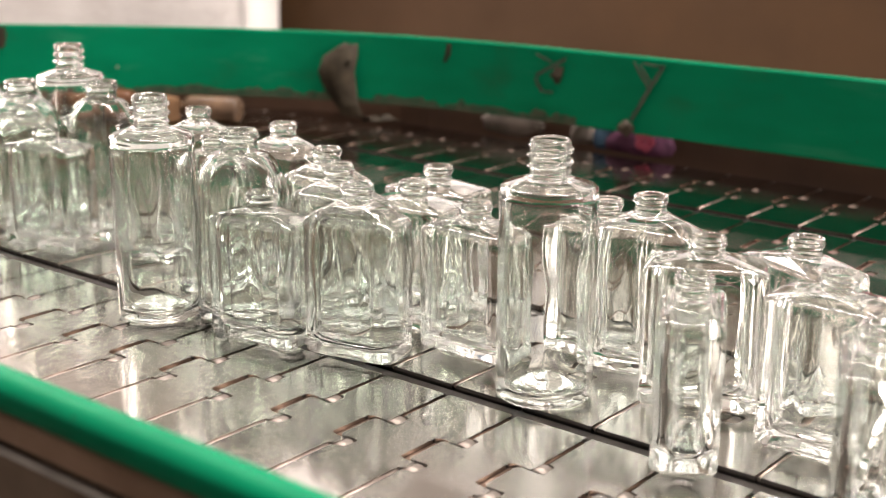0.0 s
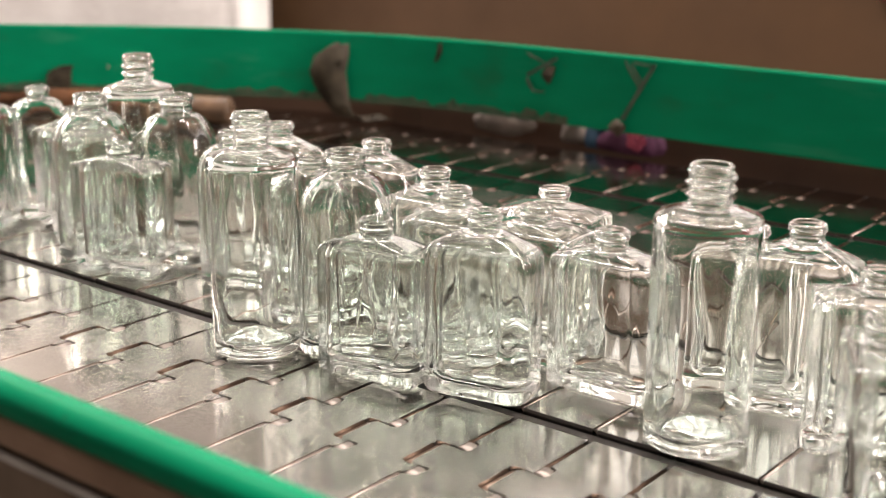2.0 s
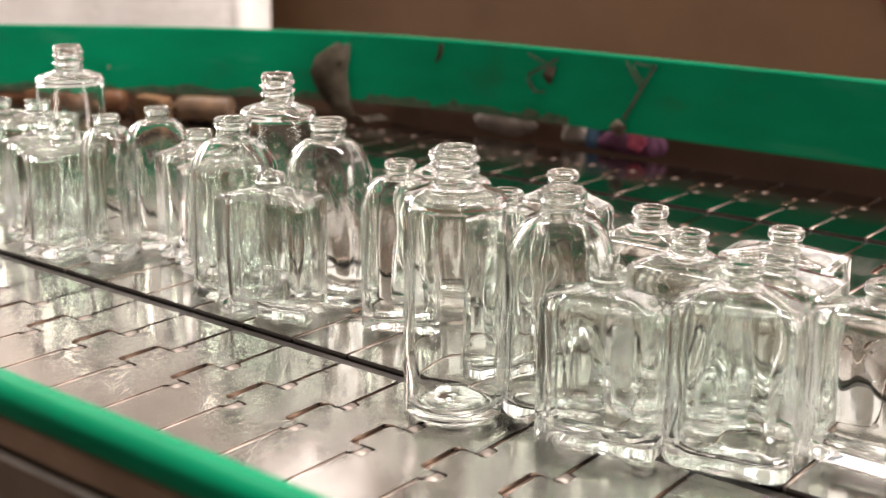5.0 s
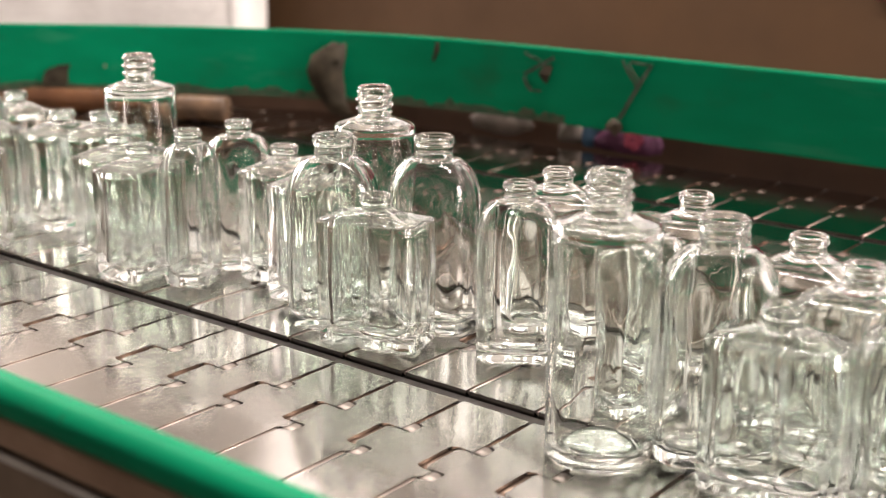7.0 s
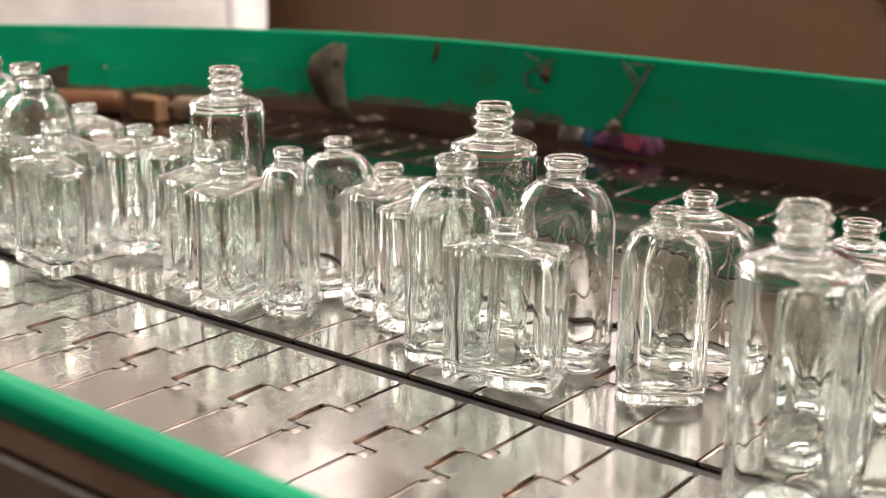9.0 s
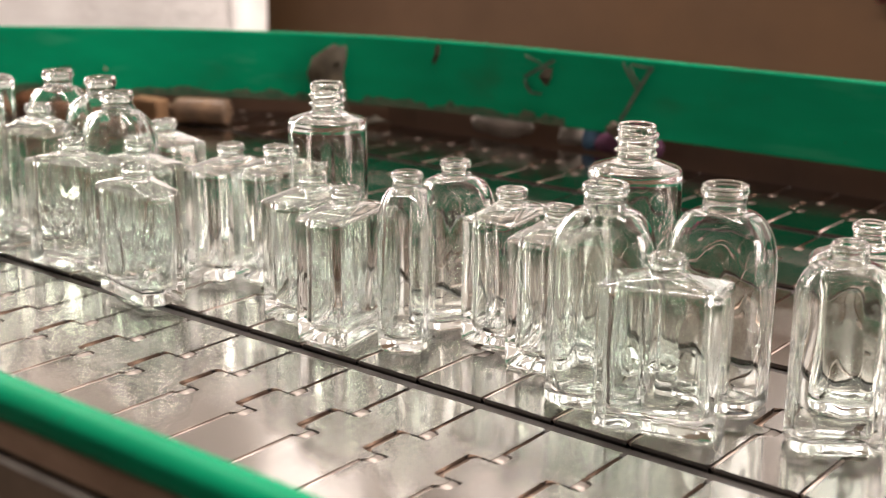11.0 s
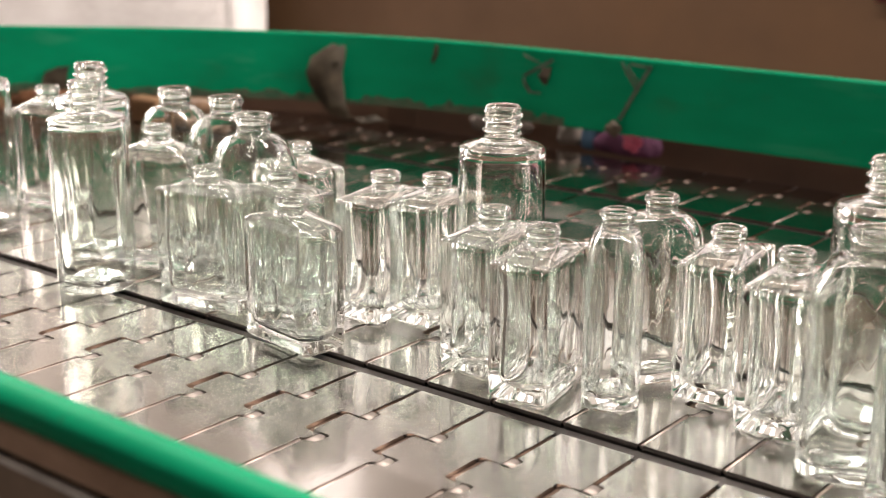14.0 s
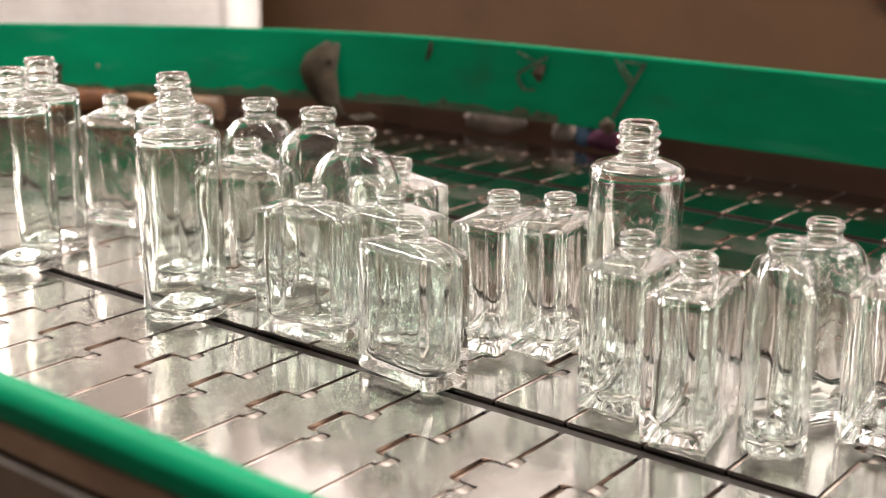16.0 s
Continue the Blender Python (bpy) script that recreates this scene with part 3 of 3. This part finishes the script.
# ---- clutter behind and on the rail ----
def sack():
    """A big white woven sack: folds run up its face and gather at the edge."""
    bm = bmesh.new()
    nx, nz = 170, 14
    front, back = [], []
    for k in range(nz + 1):
        z = -0.9 + 1.65 * k / nz
        row = []
        for i in range(nx + 1):
            u = i / nx
            x = -3.0 + 1.722 * u
            y = 1.32 + 0.012 * math.sin(x * 7 + 0.8 * z) + 0.02 * noise.noise(Vector((x * 3, 0, z * 2)))
            if u > 0.93:
                y += 0.03 * math.exp(-((u - 0.966) / 0.007) ** 2) + 0.012 * math.sin((u - 0.93) / 0.07 * math.pi) + 0.25 * max(0.0, (u - 0.985) / 0.015) ** 2 * 0.3
            x += 0.008 * noise.noise(Vector((0, 3, z * 30))) * (u > 0.95)
            row.append(bm.verts.new((x, y, z)))
        front.append(row)
        back.append([bm.verts.new((min(v.co.x, -1.80), 1.85, v.co.z)) for v in row])
    for g, flip in ((front, False), (back, True)):
        for r0, r1 in zip(g, g[1:]):
            for i in range(nx):
                f = (r0[i], r0[i + 1], r1[i + 1], r1[i])
                bm.faces.new(f[::-1] if flip else f)
    for k in range(nz):
        bm.faces.new((front[k][nx], back[k][nx], back[k + 1][nx], front[k + 1][nx]))
        bm.faces.new((front[k][0], front[k + 1][0], back[k + 1][0], back[k][0]))
    for i in range(nx):
        bm.faces.new((front[nz][i], front[nz][i + 1], back[nz][i + 1], back[nz][i]))
        bm.faces.new((front[0][i], back[0][i], back[0][i + 1], front[0][i + 1]))
    tagged(part("white_sack", bm, SACK, smooth=True), "bulky white plastic sack standing behind the rail", "sack")


def ribbon_bm(points, widths, thick=0.0006, across=(1, 0, 0), crumple=0.0):
    """A strip of tape or film along points, with its width across."""
    bm = bmesh.new()
    rings = []
    for i, (p, w) in enumerate(zip(points, widths)):
        p = Vector(p)
        a, c = Vector(points[max(i - 1, 0)]), Vector(points[min(i + 1, len(points) - 1)])
        n = (c - a).cross(Vector(across)).normalized() * thick
        s = Vector(across).normalized() * w / 2
        jit = [Vector((0, noise.noise(p * 90 + Vector((q, 0, 0))) * crumple, noise.noise(p * 70 + Vector((0, q, 3))) * crumple)) for q in (0, 1.7, 3.1)]
        rings.append([bm.verts.new(p - s + jit[0] - n), bm.verts.new(p + jit[1] - n), bm.verts.new(p + s + jit[2] - n), bm.verts.new(p + s + jit[2] + n), bm.verts.new(p + jit[1] + n), bm.verts.new(p - s + jit[0] + n)])
    for r0, r1 in zip(rings, rings[1:]):
        for k in range(6):
            bm.faces.new((r0[k], r0[(k + 1) % 6], r1[(k + 1) % 6], r1[k]))
    bm.faces.new(rings[0])
    bm.faces.new(rings[-1][::-1])
    bmesh.ops.recalc_face_normals(bm, faces=bm.faces[:])
    return bm


def lump_bm(x, y, z, sx, sy, sz, seed, rough=0.3, sub=3):
    bm = bmesh.new()
    bmesh.ops.create_icosphere(bm, subdivisions=sub, radius=1.0)
    for v in bm.verts:
        q = 1 + rough * noise.noise(v.co * 1.6 + Vector((seed, 0, 0))) + rough * 0.5 * noise.noise(v.co * 4 + Vector((0, seed, 0)))
        v.co = Vector((x + v.co.x * sx * q, y + v.co.y * sy * q, max(z + v.co.z * sz * q, 0.0006)))
    return bm


def clutter():
    # torn tape hanging over the rail, its tail curled on the belt's edge
    bend = (0.92, 0.39, 0)
    pts = [(-0.236, 0.478, 0.078), (-0.238, 0.472, 0.072), (-0.243, 0.466, 0.064), (-0.244, 0.463, 0.05), (-0.242, 0.462, 0.035), (-0.236, 0.463, 0.02), (-0.228, 0.466, 0.010), (-0.215, 0.474, 0.006), (-0.200, 0.482, 0.009), (-0.193, 0.486, 0.006)]
    tagged(part("hanging_tape", ribbon_bm(pts, [0.010, 0.018, 0.034, 0.037, 0.033, 0.024, 0.016, 0.013, 0.018, 0.022], across=bend, crumple=0.004), TAPE, smooth=True), "torn grey-brown tape hanging over the green rail", "tape")
    tagged(part("tape_scrap", ribbon_bm([(-0.137, 0.497, 0.081), (-0.138, 0.4965, 0.072), (-0.142, 0.497, 0.064)], [0.003, 0.005, 0.003]), TAPE), "small dark scrap of tape on the rail", "tape")
    y = 0.5055
    for label, strips in (
        ("folded clear tape stuck on the green rail", [((-0.046, 0.060), (-0.016, 0.077), 0.003), ((-0.046, 0.058), (-0.040, 0.047), 0.003), ((-0.040, 0.047), (-0.028, 0.047), 0.002), ((-0.046, 0.079), (-0.030, 0.073), 0.002)]),
        ("pale plastic strap tied round the green rail", [((0.080, 0.080), (0.051, 0.032), 0.0034), ((0.080, 0.079), (0.060, 0.080), 0.0018), ((0.052, 0.081), (0.068, 0.058), 0.002), ((0.058, 0.079), (0.070, 0.062), 0.002)])):
        root = tagged(new("rail_tape"), label, "tape")
        for (x0, z0), (x1, z1), w in strips:
            d = Vector((x1 - x0, 0, z1 - z0))
            side = d.cross(Vector((0, 1, 0))).normalized()
            part("strip", ribbon_bm([(x0 + d.x * k / 5, y - 0.001 - 0.0008 * math.sin(k), z0 + d.z * k / 5) for k in range(6)], [w] * 6, 0.0004, tuple(side)), TAPE_PALE, root)
    tagged(part("tape_knot", lump_bm(0.047, 0.504, 0.025, 0.007, 0.003, 0.006, 4.0, 0.35), TAPE, smooth=True), "dirty knot of tape under the rail", "tape")
    tagged(part("tape_flap", ribbon_bm([(-0.021, 0.5045, 0.07), (-0.024, 0.503, 0.062), (-0.023, 0.5045, 0.055)], [0.008, 0.012, 0.003]), TAPE), "torn brown flap of tape on the rail", "tape")
    tagged(part("tape_patch", ribbon_bm([(-0.54, 0.298, 0.083), (-0.541, 0.297, 0.072), (-0.541, 0.297, 0.062)], [0.010, 0.014, 0.008], across=(0.84, 0.54, 0)), TAPE), "brown patch of tape on the rail", "tape")
    tagged(part("torn_paper", ribbon_bm([(-0.478, 0.340, 0.046), (-0.484, 0.335, 0.040), (-0.486, 0.333, 0.030), (-0.486, 0.333, 0.022)], [0.012, 0.022, 0.026, 0.02], across=(0.84, 0.54, 0), crumple=0.002), TAPE), "torn brown paper stuck to the rail", "paper")
    tagged(part("white_speck", lump_bm(-0.4445, 0.3625, 0.0455, 0.0021, 0.001, 0.0021, 9.0, sub=2), RAG, smooth=True), "small white speck stuck on the rail", "speck")
    # rags and scraps caught under the rail
    tagged(part("grey_rag", lump_bm(-0.085, 0.527, 0.012, 0.032, 0.012, 0.016, 2.0), RAG, smooth=True), "crumpled grey rag caught under the rail", "rag")
    tagged(part("grey_rag", lump_bm(-0.015, 0.535, 0.010, 0.012, 0.01, 0.016, 6.0), RAG, smooth=True), "small crumpled grey rag caught under the rail", "rag")
    tagged(part("blue_cloth", lump_bm(0.012, 0.528, 0.010, 0.011, 0.008, 0.02, 3.0, 0.15), BLUE, smooth=True), "folded dark blue cloth under the rail", "cloth")
    root = tagged(new("flowered_cloth"), "plum cloth with a pink flower, crumpled under the rail", "cloth")
    part("cloth", lump_bm(0.048, 0.526, 0.008, 0.030, 0.010, 0.02, 5.0), PLUM, root, smooth=True)
    bm = bmesh.new()
    for k in range(5):
        a = k * math.tau / 5
        m = Matrix.Translation((0.061 + 0.0055 * math.cos(a), 0.512, 0.0145 + 0.0055 * math.sin(a)))
        bmesh.ops.create_icosphere(bm, subdivisions=2, radius=0.0048, matrix=m @ Matrix.Diagonal((1, 0.5, 1, 1)))
    part("flower", bm, PINK, root, "pink cloth flower", smooth=True)
    # amber glass lying behind the rail
    def lying(x0, y0, x1, y1, r, mat, label):
        d = Vector((x1 - x0, y1 - y0, 0))
        steps = [(0.0, 0.75), (0.02, 0.93), (0.06, 1.0), (0.7, 1.0), (0.78, 0.85), (0.82, 0.45), (0.98, 0.45), (1.0, 0.4)]
        bm = bmesh.new()
        u = Vector((-d.y, d.x, 0)).normalized()
        rings = []
        for t, q in steps:
            c = Vector((x0, y0, r)) + d * t
            rings.append([bm.verts.new(c + r * q * (math.cos(k * math.tau / 20) * u + math.sin(k * math.tau / 20) * Vector((0, 0, 1)))) for k in range(20)])
        for r0, r1 in zip(rings, rings[1:]):
            for k in range(20):
                bm.faces.new((r0[k], r0[(k + 1) % 20], r1[(k + 1) % 20], r1[k]))
        bm.faces.new(rings[0][::-1])
        bm.faces.new(rings[-1])
        bmesh.ops.recalc_face_normals(bm, faces=bm.faces[:])
        tagged(part("lying_bottle", bm, mat, smooth=True), label, "bottle")
    lying(-0.313, 0.402, -0.375, 0.372, 0.0125, AMBER_CLEAR, "amber-tinted glass bottle lying beside the rail")
    lying(-0.43, 0.37, -0.54, 0.30, 0.012, AMBER, "amber glass bottle lying under the rail")
    bm = box_bm(-0.40, -0.362, 0.355, 0.372, 0.0006, 0.024, 0.003)
    tagged(part("cardboard_scrap", bm, CARD), "light brown scrap of cardboard under the rail", "cardboard")


def red_cloth():
    bm = bmesh.new()
    n, m = 26, 12
    rows = []
    for k in range(m + 1):
        z = 0.012 + 0.5 * k / m
        rows.append([bm.verts.new((-0.275 + 0.5 * i / n + 0.02 * math.sin(k * 0.9), 1.945 + 0.014 * math.sin(i * 1.3 + 0.2 * k), z + 0.03 * abs(i / n - 0.1))) for i in range(n + 1)])
    for r0, r1 in zip(rows, rows[1:]):
        for i in range(n):
            bm.faces.new((r0[i], r0[i + 1], r1[i + 1], r1[i]))
    bmesh.ops.solidify(bm, geom=bm.faces[:], thickness=0.004)
    tagged(part("red_cloth", bm, RED, smooth=True), "crimson cloth hanging in folds on the brown board", "cloth")


sack()
clutter()
red_cloth()


# ---- motion ----
# seconds, and how far the belt has run, in metres
RUN = [(0.0, 0.0), (1.0, 0.0400), (2.0, 0.0811), (3.0, 0.1228), (4.0, 0.1636), (5.0, 0.2045), (7.5, 0.3000), (9.0, 0.3600), (11.5, 0.4620), (13.0, 0.5220), (14.5, 0.5820), (16.0, 0.6425)]


def motions():
    for root, lane in chains:
        walk(root, [(t, pose(-0.0050 + s, lane * LANE, 0)) for t, s in RUN])
    for ob, x, y, turn in standing:
        walk(ob, [(t, pose(x + s, y, 0.0003, 0, 0, turn)) for t, s in RUN])


motions()
